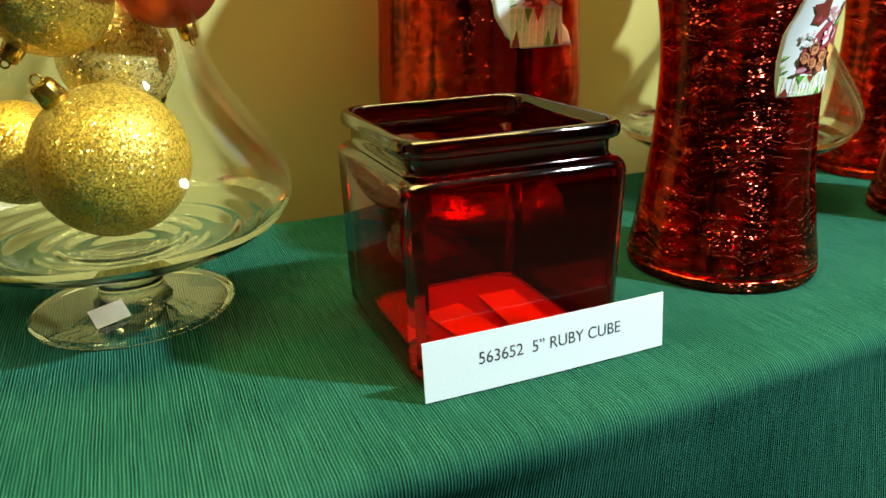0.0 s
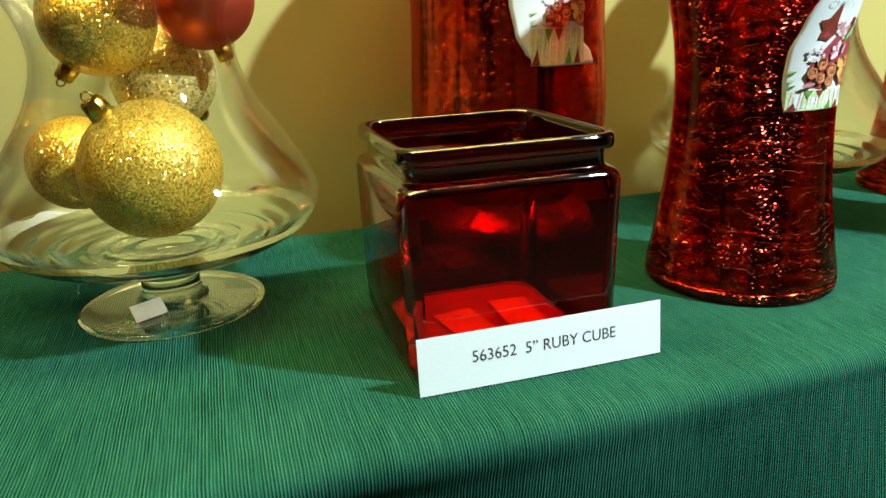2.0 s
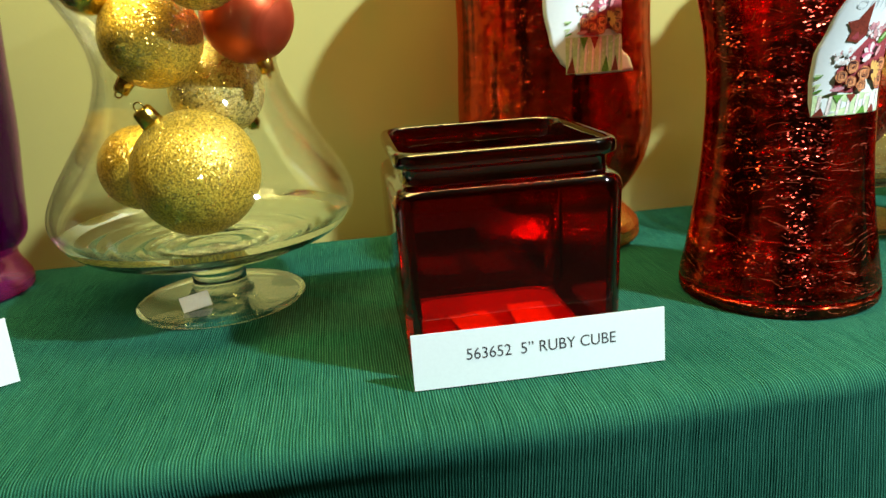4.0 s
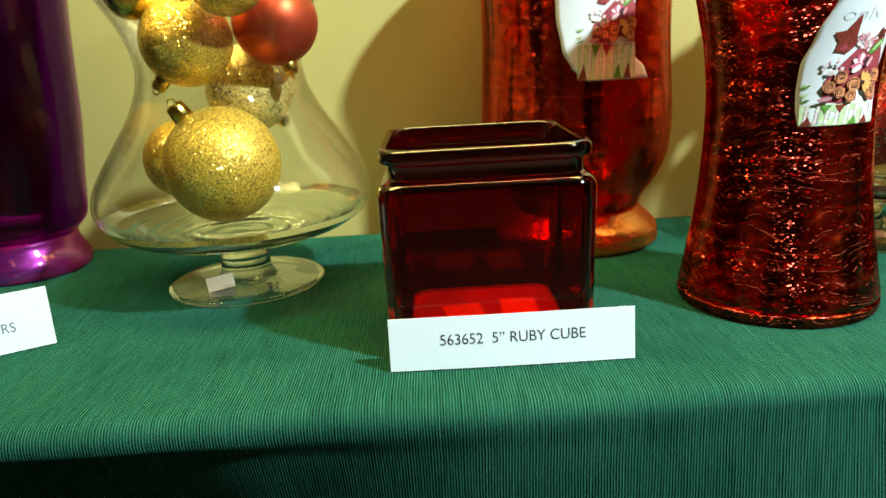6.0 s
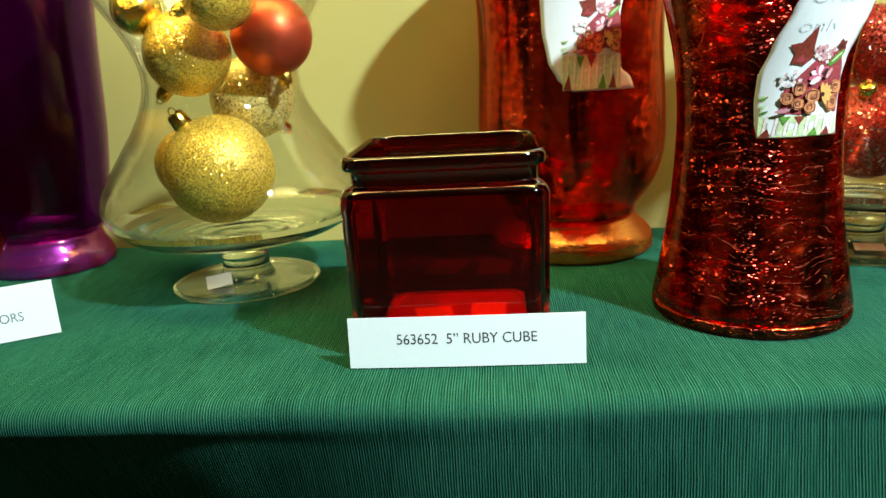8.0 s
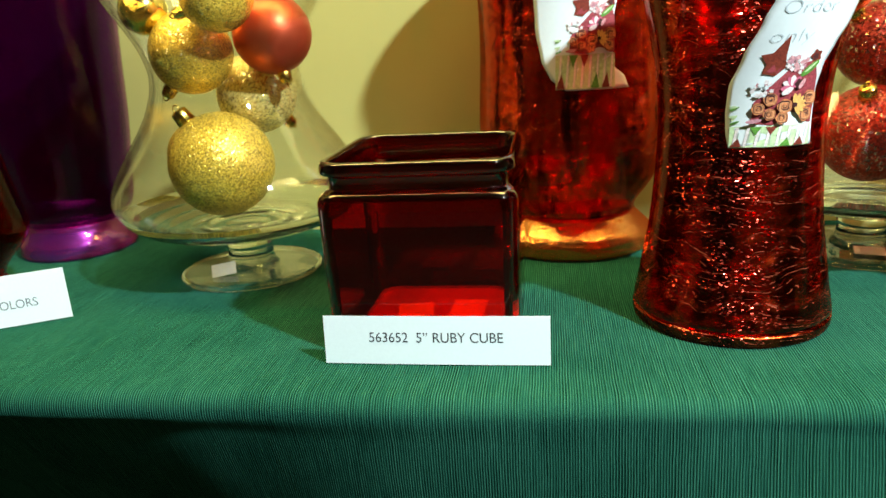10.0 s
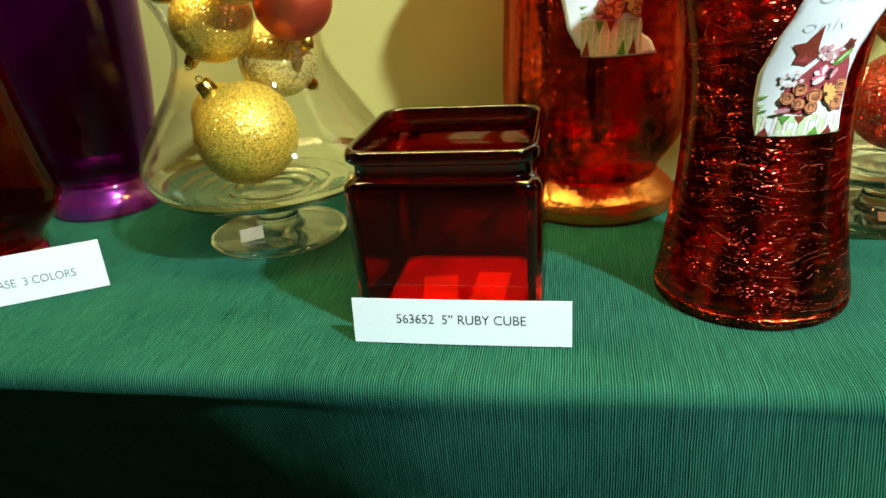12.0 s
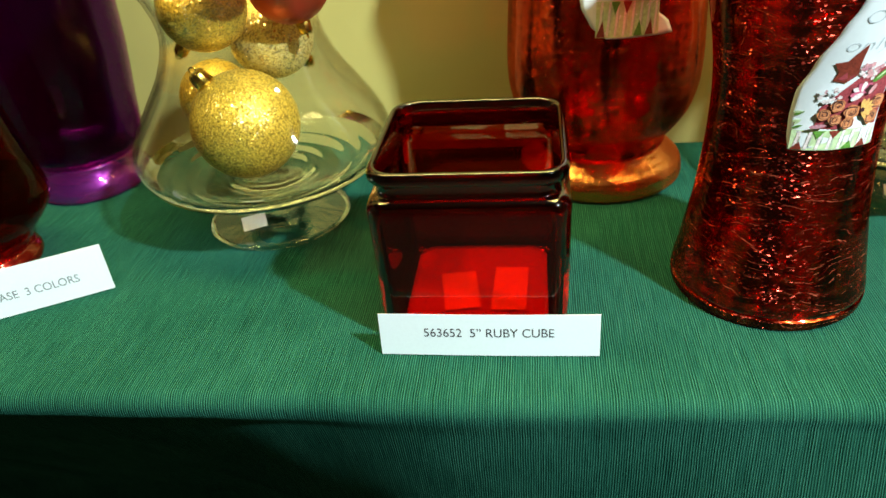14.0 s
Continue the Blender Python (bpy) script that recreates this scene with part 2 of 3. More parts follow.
def foot_glass(name, tint, glow, milk=0.45, crazed=0.5):
    """Thick crackled glass that scatters light within."""
    k = Mat(name)
    v = k.node("ShaderNodeTexVoronoi", Vector=k.coords(1, 1, 1.6), Scale=110.0)
    geo = k.node("ShaderNodeNewGeometry")
    nrm = k.vmath("NORMALIZE", k.vmath("ADD", geo.outputs["Normal"], k.vmath("SCALE", k.vmath("SUBTRACT", v.outputs["Color"], (0.5, 0.5, 0.5)), scale=crazed)))
    tr = k.node("ShaderNodeBsdfTransparent", Color=tint)
    tl = k.node("ShaderNodeBsdfTranslucent", Color=glow, Normal=nrm)
    df = k.node("ShaderNodeBsdfDiffuse", Color=glow, Normal=nrm)
    gl = k.node("ShaderNodeBsdfGlossy", Color=(1, 0.5, 0.3), Roughness=0.08, Normal=nrm)
    soft = k.node("ShaderNodeBsdfGlossy", Color=glow, Roughness=0.36, Normal=nrm)
    b = k.blend(milk, tr.outputs[0], k.blend(0.5, k.blend(0.5, tl.outputs[0], df.outputs[0]), soft.outputs[0]))
    return k.surface(k.blend(sheen(k, nrm, 0.10), b, gl.outputs[0]))


def glow_foot():
    """Thick amber-red glass foot; amber gloss imitates light focused in it and mirrors the lamps in long streaks."""
    k = Mat("red_glass_foot_painted_glow")
    wave = k.bump(k.noise(k.coords(18, 18, 160), 1.0, 3.0), 0.5, 0.004)
    nrm = k.bump(k.noise(k.coords(), 130, 3.0), 0.35, 0.003, wave)
    gl = k.node("ShaderNodeBsdfGlossy", Color=(1.0, 0.42, 0.12), Roughness=0.25, Normal=nrm)
    tl = k.node("ShaderNodeBsdfTranslucent", Color=(1.0, 0.16, 0.02), Normal=nrm)
    df = k.node("ShaderNodeBsdfDiffuse", Color=(0.6, 0.05, 0.01), Normal=nrm)
    tr = k.node("ShaderNodeBsdfTransparent", Color=(0.85, 0.06, 0.01))
    b = k.blend(0.45, tr.outputs[0], k.blend(0.4, tl.outputs[0], df.outputs[0]))
    return k.surface(k.blend(0.68, b, gl.outputs[0]))


M["crackle_foot"] = glow_foot()
M["purple_foot"] = foot_glass("purple_glass_foot", (0.88, 0.20, 0.90), (0.55, 0.07, 0.55), 0.28, 0.10)
M["dark_foot"] = foot_glass("dark_red_glass_foot", (0.6, 0.02, 0.01), (0.4, 0.02, 0.01), 0.3, 0.08)


def solid_glass(name, tint):
    k = Mat(name)
    return k.surface(k.node("ShaderNodeBsdfGlass", Color=tint, Roughness=0.0, IOR=1.5).outputs[0])


M["solid"] = solid_glass("thick_clear_glass", (0.96, 0.985, 0.96))


def thick_ruby(name, tint, floor):
    """Thick tinted glass that bends what is seen through it and mirrors the lamps on its rounded edges."""
    k = Mat(name)
    nrm = k.bump(k.noise(k.coords(), 90, 2.0), 0.06, 0.002)
    rf = k.node("ShaderNodeBsdfRefraction", Color=tint, Roughness=0.0, IOR=1.4, Normal=nrm)
    gl = k.node("ShaderNodeBsdfGlossy", Color=(1, 0.97, 0.9), Roughness=0.05, Normal=nrm)
    return k.surface(k.blend(sheen(k, nrm, floor, 3.6), rf.outputs[0], gl.outputs[0]))


M["ruby_thick"] = thick_ruby("thick_ruby_rim_glass", (0.34, 0.008, 0.003), 0.075)
M["ruby_corner"] = thick_ruby("thick_ruby_corner_glass", (0.58, 0.022, 0.004), 0.05)


# ---------------------------------------------------------------- mesh helpers
def part(name, bm, material, parent=None, label="", smooth=True):
    me = bpy.data.meshes.new(name)
    bmesh.ops.recalc_face_normals(bm, faces=bm.faces[:])
    bm.to_mesh(me)
    bm.free()
    for f in me.polygons:
        f.use_smooth = smooth
    me.materials.append(material)
    ob = new(name, me)
    if parent is not None:
        ob.parent = parent
    if label:
        ob["label"] = label
    return ob


def thing(name, m, label, category, group=""):
    ob = new(name)
    ob.empty_display_size = 0.02
    ob.matrix_world = m
    return tagged(ob, label, category, group)


def spline(pts, n=6):
    """Smooth (r, z) points by Catmull-Rom."""
    P = [Vector(p) for p in pts]
    P = [P[0] * 2 - P[1]] + P + [P[-1] * 2 - P[-2]]
    out = []
    for i in range(1, len(P) - 2):
        a, b, c, d = P[i - 1:i + 3]
        for s in range(n):
            t = s / n
            out.append(0.5 * ((2 * b) + (c - a) * t + (2 * a - 5 * b + 4 * c - d) * t * t + (3 * b - a - 3 * c + d) * t ** 3))
    out.append(P[-2])
    return [(max(0.0, p.x), p.y) for p in out]


def lathe(profile, seg=64, closed=False):
    """Turn (r, z) points round the z axis; points on the axis become poles."""
    bm = bmesh.new()
    rings = []
    for r, z in profile:
        if r < 1e-5:
            rings.append([bm.verts.new((0, 0, z))])
        else:
            rings.append([bm.verts.new((r * math.cos(2 * math.pi * i / seg), r * math.sin(2 * math.pi * i / seg), z)) for i in range(seg)])
    pairs = list(zip(rings, rings[1:]))
    if closed:
        pairs.append((rings[-1], rings[0]))
    for a, b in pairs:
        for i in range(seg):
            j = (i + 1) % seg
            if len(a) == 1 and len(b) == 1:
                continue
            if len(a) == 1:
                bm.faces.new((a[0], b[i], b[j]))
            elif len(b) == 1:
                bm.faces.new((a[i], a[j], b[0]))
            else:
                bm.faces.new((a[i], a[j], b[j], b[i]))
    return bm


def shell(outer, thick, floor):
    """Outer (r, z) profile from the bottom to the rim, given a wall and a floor of glass, as one closed profile."""
    inner = [(max(0.0, r - thick), z) for r, z in outer if z > floor + 1e-4]
    top = outer[-1]
    lip = [(top[0] - thick * 0.2, top[1] + thick * 0.45), (top[0] - thick * 0.8, top[1] + thick * 0.45)]
    inner_floor = [(max(0.0, inner[0][0] - 0.004), floor), (0, floor)]
    return [(0, outer[0][1])] + outer + lip + inner[::-1] + inner_floor


def box(bm, x0, y0, z0, x1, y1, z1, bevel=0.0, segments=2):
    r = bmesh.ops.create_cube(bm, size=1)
    vs = r["verts"]
    for v in vs:
        v.co = Vector((x0 if v.co.x < 0 else x1, y0 if v.co.y < 0 else y1, z0 if v.co.z < 0 else z1))
    if bevel:
        es = list({e for v in vs for e in v.link_edges})
        bmesh.ops.bevel(bm, geom=es, offset=bevel, segments=segments, affect="EDGES", profile=0.5)
    return bm


def boxed(*a, **k):
    return box(bmesh.new(), *a, **k)


def rounded_ring(hx, hy, rad, z, n=7):
    """Points of a rounded rectangle of half sizes hx, hy."""
    pts = []
    for q, (sx, sy) in enumerate(((1, 1), (-1, 1), (-1, -1), (1, -1))):
        for i in range(n):
            a = math.pi / 2 * (q + i / (n - 1))
            pts.append((sx * (hx - rad) + rad * math.cos(a), sy * (hy - rad) + rad * math.sin(a), z))
    return pts


def loft(rings, cap_start=True, cap_end=True):
    bm = bmesh.new()
    vr = [[bm.verts.new(p) for p in ring] for ring in rings]
    n = len(vr[0])
    for a, b in zip(vr, vr[1:]):
        for i in range(n):
            bm.faces.new((a[i], a[(i + 1) % n], b[(i + 1) % n], b[i]))
    if cap_start:
        bm.faces.new(vr[0][::-1])
    if cap_end:
        bm.faces.new(vr[-1])
    return bm


def tube(path, r, seg=8):
    """A round wire along a list of points."""
    bm = bmesh.new()
    P = [Vector(p) for p in path]
    rings = []
    for i, p in enumerate(P):
        d = (P[min(i + 1, len(P) - 1)] - P[max(i - 1, 0)]).normalized()
        u = d.orthogonal().normalized() if not rings else (u - d * u.dot(d)).normalized()
        w = d.cross(u)
        rings.append([bm.verts.new(p + r * (u * math.cos(2 * math.pi * k / seg) + w * math.sin(2 * math.pi * k / seg))) for k in range(seg)])
    for a, b in zip(rings, rings[1:]):
        for k in range(seg):
            bm.faces.new((a[k], a[(k + 1) % seg], b[(k + 1) % seg], b[k]))
    bm.faces.new(rings[0][::-1])
    bm.faces.new(rings[-1])
    return bm


def lettering(name, text, size, width, material, parent, m, label=""):
    cu = bpy.data.curves.new(name, "FONT")
    cu.body, cu.size, cu.align_x, cu.align_y, cu.extrude, cu.offset = text, size, "LEFT", "BOTTOM_BASELINE", 0.00004, -0.00002
    tmp = bpy.data.objects.new(name + "_curve", cu)
    scene.collection.objects.link(tmp)
    dg = bpy.context.evaluated_depsgraph_get()
    me = bpy.data.meshes.new_from_object(tmp.evaluated_get(dg))
    bpy.data.objects.remove(tmp)
    me.materials.clear()
    me.materials.append(material)
    left, right = min(v.co.x for v in me.vertices), max(v.co.x for v in me.vertices)
    me.transform(Matrix.Diagonal((width / (right - left), 1, 1, 1)) @ Matrix.Translation((-left, 0, 0)))
    ob = new(name, me)
    ob.parent = parent
    ob.matrix_local = m
    if label:
        ob["label"] = label
    return ob


# ---------------------------------------------------------------- room
def structure(name, bm, material, label, smooth=False):
    return tagged(part(name, bm, material, None, smooth=smooth), label, "", "", "structure")


structure("wall_north", boxed(-2.6, WALL_Y, 0, 2.6, WALL_Y + 0.12, 2.6), M["wall"], "mustard yellow painted wall behind the display table")
# unseen enclosure, added; dark colours keep reflections and bounced light low
structure("wall_south", boxed(-2.6, -3.62, 0, 2.6, -3.5, 2.6), M["plaster"], "plain dark brown wall added out of view")
structure("wall_east", boxed(2.6, -3.62, 0, 2.72, WALL_Y + 0.12, 2.6), M["plaster"], "plain dark brown wall added out of view")
structure("wall_west", boxed(-2.72, -3.62, 0, -2.6, WALL_Y + 0.12, 2.6), M["plaster"], "plain dark brown wall added out of view")
structure("floor", boxed(-2.72, -3.62, -0.1, 2.72, WALL_Y + 0.12, 0), M["carpet"], "dark brown carpet floor added out of view")
structure("ceiling", boxed(-2.72, -3.62, 2.6, 2.72, WALL_Y + 0.12, 2.7), M["plaster"], "plain dark brown ceiling added out of view")


# ---------------------------------------------------------------- table and cloth
EDGE_Y = -0.052


def tablecloth():
    """One sheet: flat on the table, over a soft front edge and down to the floor."""
    R = 0.012
    prof = [(BACK_Y, T - 0.20), (BACK_Y, T - 0.10), (BACK_Y, T - 0.006), (BACK_Y - 0.002, T - 0.002), (BACK_Y - 0.006, T)]
    y = BACK_Y - 0.018
    while y > EDGE_Y + R:
        prof.append((y, T))
        y -= 0.012
    for i in range(9):
        a = math.pi / 2 * i / 8
        prof.append((EDGE_Y + R - R * math.sin(a), T - R + R * math.cos(a)))
    z = T - R
    while z > 0.03:
        z -= 0.003 if z > T - 0.05 else 0.012 if z > 0.4 else 0.05
        prof.append((EDGE_Y, z))
    bm = bmesh.new()
    uv = bm.loops.layers.uv.new("UVMap")
    xs = [-1.2 + 0.012 * i for i in range(201)]
    dist = [0.0]
    for a, b in zip(prof, prof[1:]):
        dist.append(dist[-1] + math.hypot(b[0] - a[0], b[1] - a[1]))
    grid = []
    for x in xs:
        col = []
        for (y, z), d in zip(prof, dist):
            fall = max(0.0, (T - 0.01 - z)) if y < 0.1 else 0.0
            wob = noise.noise(Vector((x * 5, 0.3, 0))) * 0.004 + noise.noise(Vector((x * 16, z * 3, 1))) * 0.0018
            fold = 0.016 * min(1, fall / 0.4) * math.sin(x * 17 + 2 * noise.noise(Vector((x * 2, 0, 5))))
            hang = max(0.0, fall - 0.006)      # below the board: tilted in at left to darken, out at right to brighten
            lean = (-0.42 + 1.04 * min(1.0, max(0.0, (0.42 - x) / 0.64))) * min(hang, 0.34)
            tuck = min(1.0, max(0.0, (0.30 - x) / 0.5))
            lean += 0.0025 * tuck * min(1.0, hang / 0.012)
            dy = -wob * min(1.0, max(0.0, (EDGE_Y + 0.05 - y) / 0.05)) - fold * 0.6 + lean
            dz = 0.0006 * noise.noise(Vector((x * 14, y * 14, 2))) if fall <= 0 else 0
            if fall <= 0:
                for cx, cy, ang, amp, wide, long in ((-0.235, 0.16, 62, 0.0022, 0.012, 0.07), (0.17, 0.13, 128, 0.0016, 0.012, 0.08), (-0.19, 0.10, 75, -0.0015, 0.015, 0.06)):
                    ca, sa = math.cos(math.radians(ang)), math.sin(math.radians(ang))
                    al, ac = (x - cx) * ca + (y - cy) * sa, -(x - cx) * sa + (y - cy) * ca
                    dz += amp * math.exp(-(ac / wide) ** 2 - (al / long) ** 2)
            v = bm.verts.new((x, y + dy, z + dz))
            col.append((v, (x, d)))
        grid.append(col)
    for a, b in zip(grid, grid[1:]):
        for i in range(len(prof) - 1):
            q = (a[i], b[i], b[i + 1], a[i + 1])
            f = bm.faces.new([p[0] for p in q])
            for loop, p in zip(f.loops, q):
                loop[uv].uv = p[1]
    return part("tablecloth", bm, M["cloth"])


tagged(tablecloth(), "dark green ribbed tablecloth draped over the display table", "tablecloth")

table = thing("display_table", pose(0, 0, 0), "long folding table hidden beneath the green tablecloth", "table")
wood = plain("table_board", (0.35, 0.27, 0.18), 0.5)
part("tabletop", boxed(-1.18, EDGE_Y + 0.018, T - 0.022, 1.18, BACK_Y - 0.004, T - 0.003, bevel=0.003), wood, table, smooth=False)
for lx in (-1.1, 1.1):
    for ly in (0.22, 0.34):
        part("leg", boxed(lx - 0.015, ly - 0.015, 0, lx + 0.015, ly + 0.015, T - 0.022, bevel=0.003), wood, table, smooth=False)


# ---------------------------------------------------------------- ruby cube vase
def ruby_cube():
    w = 0.0655
    cube = thing("cube_vase", pose(0.0650, 0.0755, T), "ruby red glass cube vase with a rolled rim", "vase")
    # half width, corner radius and height: up the outside, over the flat rim, down the inside
    out = [(0.052, 0.012, 0.001), (0.058, 0.014, 0.0), (0.0625, 0.014, 0.004), (w - 0.0006, 0.013, 0.010), (w + 0.0003, 0.013, 0.03), (w + 0.0014, 0.013, 0.100),
           (w + 0.0016, 0.013, 0.1062), (w + 0.0012, 0.013, 0.1090), (w + 0.0001, 0.013, 0.1116), (w - 0.0014, 0.014, 0.1135), (w - 0.0032, 0.014, 0.1147), (w - 0.0044, 0.015, 0.1153),
           (w - 0.0050, 0.015, 0.1166), (w - 0.0052, 0.015, 0.1190), (w - 0.0050, 0.015, 0.1236), (w - 0.0040, 0.016, 0.1250), (w - 0.0012, 0.017, 0.1256),
           (w - 0.0002, 0.018, 0.1266), (w, 0.018, 0.1285), (w - 0.0001, 0.018, 0.1312), (w - 0.0006, 0.018, 0.1328), (w - 0.0014, 0.0178, 0.1339), (w - 0.0025, 0.0175, 0.1345)]
    inn = [(w - 0.0038, 0.017, 0.1345), (w - 0.0049, 0.0165, 0.1339), (w - 0.0056, 0.016, 0.1326), (w - 0.0060, 0.016, 0.1290), (w - 0.0092, 0.014, 0.1190), (w - 0.0086, 0.014, 0.1140),
           (w - 0.0050, 0.012, 0.1080), (w - 0.0034, 0.011, 0.1000), (w - 0.0045, 0.010, 0.03), (w - 0.0052, 0.011, 0.0100), (w - 0.0056, 0.011, 0.0015)]
    body = part("body", loft([rounded_ring(h, h, r, z) for h, r, z in out + inn], cap_start=False, cap_end=False), M["ruby"], cube)
    # the rim, the shoulder and the four upright corners are thick enough to bend the light
    body.data.materials.append(M["ruby_thick"])
    body.data.materials.append(M["ruby_corner"])
    for f in body.data.polygons:
        corner = min(abs(f.center.x), abs(f.center.y)) > w - 0.0100
        f.material_index = 1 if f.center.z > 0.1090 else 2 if corner and f.center.z > 0.006 else 0
    b = [(0.046, 0.012, 0.0012), (0.051, 0.012, 0.0022), (w - 0.0135, 0.014, 0.0052), (w - 0.0132, 0.014, 0.0084), (w - 0.018, 0.014, 0.0076), (0.03, 0.012, 0.0070)]
    part("base", loft([rounded_ring(h, h, r, z) for h, r, z in b]), M["ruby_base"], cube, "thick ruby glass bottom")
    for x, y, tw, td, a in ((-0.014, -0.012, 0.027, 0.048, 9), (0.024, -0.009, 0.026, 0.056, -2)):
        s = part("sticker", boxed(-tw / 2, -td / 2, 0, tw / 2, td / 2, 0.0003), M["paper"], cube, "white paper price sticker on the bottom", smooth=False)
        s.matrix_local = pose(x, y, 0.0088, 0, 0, a)
    return cube


ruby_cube()


# ---------------------------------------------------------------- name cards
def name_card(m, w, h, text, size, width, tx, ty, label, ink, lean=0):
    c = thing("name_card", m, label, "card")
    bm = bmesh.new()
    n = 12
    def bend(x):
        return 0.0010 * math.sin(math.pi * x / w)
    front = [[bm.verts.new((w * i / n, -bend(w * i / n), z)) for i in range(n + 1)] for z in (0.0008, h)]
    back = [[bm.verts.new((w * i / n, 0.00035 - bend(w * i / n), z)) for i in range(n + 1)] for z in (0.0008, h)]
    for i in range(n):
        bm.faces.new((front[0][i], front[0][i + 1], front[1][i + 1], front[1][i]))
        bm.faces.new((back[0][i + 1], back[0][i], back[1][i], back[1][i + 1]))
        bm.faces.new((front[1][i], front[1][i + 1], back[1][i + 1], back[1][i]))
        bm.faces.new((front[0][i + 1], front[0][i], back[0][i], back[0][i + 1]))
    for i in (0, n):
        bm.faces.new((front[0][i], front[1][i], back[1][i], back[0][i]))
    part("sheet", bm, M["card"], c, smooth=False)
    flap = part("foot_flap", boxed(0.01, 0.0004, 0, w - 0.03, 0.010, 0.0006), M["card"], c, "folded paper foot", smooth=False)
    flap.matrix_local = pose(0, 0, 0.0004, lean)
    words = lettering("printed_text", text, size, width, ink, c, pose(tx, 0, ty, 90), "black printed words")
    for v in words.data.vertices:
        v.co.z += 0.0001 + bend(tx + v.co.x)
    return c


name_card(pose(0, -0.0025, T, -5), 0.1512, 0.0342, "563652  5\u201d RUBY CUBE", 0.0098, 0.0893, 0.0313, 0.0162, "white printed name card standing before the ruby cube vase", M["ink"], 5)
name_card(pose(-0.383, 0.0024, T, 0, 0, 29), 0.158, 0.044, "VASE  3 COLORS", 0.0104, 0.0655, 0.0695, 0.0155, "white printed name card standing before the dark red vase", M["pencil"])


# ---------------------------------------------------------------- ornaments in glass
def ornament(c, r, cap_dir, material, label, group="ornaments in the glass compote"):
    o = thing("ornament", Matrix.Translation(c) @ Vector((0, 0, 1)).rotation_difference(Vector(cap_dir)).to_matrix().to_4x4(), label, "ornament", group)
    bm = bmesh.new()
    bmesh.ops.create_uvsphere(bm, u_segments=48, v_segments=32, radius=r)
    part("ball", bm, material, o)
    k = r / 0.045
    cap = lathe([(0, r + 0.012 * k), (0.0058 * k, r + 0.012 * k), (0.0072 * k, r + 0.010 * k), (0.0076 * k, r - 0.0005), (0.0068 * k, r - 0.002)], 36)
    for v in cap.verts:
        if v.co.z < r + 0.009 * k:
            a = math.atan2(v.co.y, v.co.x)
            s = 1 + 0.07 * math.cos(12 * a)
            v.co.x *= s
            v.co.y *= s
    part("cap", cap, M["brass"], o, "crimped shiny gold cap")
    part("loop", tube([(0.0030 * k * math.cos(a), 0, r + 0.0135 * k + 0.0032 * k * math.sin(a)) for a in [math.pi * (-0.2 + 1.4 * i / 14) for i in range(15)]], 0.0006), M["brass"], o)
    return o


COMPOTE = [(0.013, 0.0375), (0.03, 0.0415), (0.060, 0.0445), (0.085, 0.0495), (0.104, 0.060), (0.1135, 0.075), (0.113, 0.089), (0.105, 0.106), (0.091, 0.128), (0.077, 0.150),
           (0.068, 0.172), (0.0662, 0.190), (0.071, 0.209), (0.082, 0.231), (0.096, 0.254), (0.110, 0.277), (0.118, 0.296)]


def compote(m, label):
    """Footed glass: a thin flared bowl on a thick rippled bottom, a short stem and a flat foot with a rolled edge."""
    c = thing("glass_compote", m, label, "compote")
    outer = spline(COMPOTE, 4)
    low = [p for p in outer if p[1] < 0.062]

    def under(r):
        for (r0, z0), (r1, z1) in zip(low, low[1:]):
            if r0 <= r <= r1:
                return z0 + (z1 - z0) * (r - r0) / (r1 - r0)
        return low[0][1] if r < low[0][0] else low[-1][1]

    inner = [(r - 0.0026, z) for r, z in outer if z > 0.068]
    floor_pts = []
    for i in range(34):
        r = 0.0995 * (1 - i / 33)
        floor_pts.append((r, under(r) + 0.0060 + (0.0005 * math.sin(r * 2 * math.pi / 0.0165) + 0.0003 * math.sin(r * 520 + 1)) * min(1, r / 0.02)))
    lip = [(outer[-1][0] - 0.0005, outer[-1][1] + 0.0012), (outer[-1][0] - 0.0021, outer[-1][1] + 0.0012)]
    bowl = part("bowl", lathe([(0, outer[0][1])] + outer + lip + inner[::-1] + floor_pts[:-1] + [(0, floor_pts[-1][1])], 96), M["clear"], c)
    bowl.data.materials.append(M["solid"])
    for f in bowl.data.polygons:
        f.material_index = 1 if f.center.z < 0.0655 else 0
    part("stem", lathe(spline([(0.0260, 0.0079), (0.0225, 0.012), (0.0210, 0.020), (0.0213, 0.028), (0.0235, 0.0335), (0.0260, 0.0362), (0.0, 0.0368)], 4), 48), M["solid"], c)
    foot = part("foot", lathe([(0, 0.0), (0.062, 0.0), (0.0655, 0.0006), (0.0670, 0.0022), (0.0660, 0.0040), (0.0635, 0.0046), (0.05, 0.0046), (0.03, 0.0060), (0.02, 0.0077), (0, 0.0077)], 80), M["clear"], c)
    foot.data.materials.append(M["solid"])
    for f in foot.data.polygons:
        f.material_index = 1 if math.hypot(f.center.x, f.center.y) > 0.0605 else 0
    return c


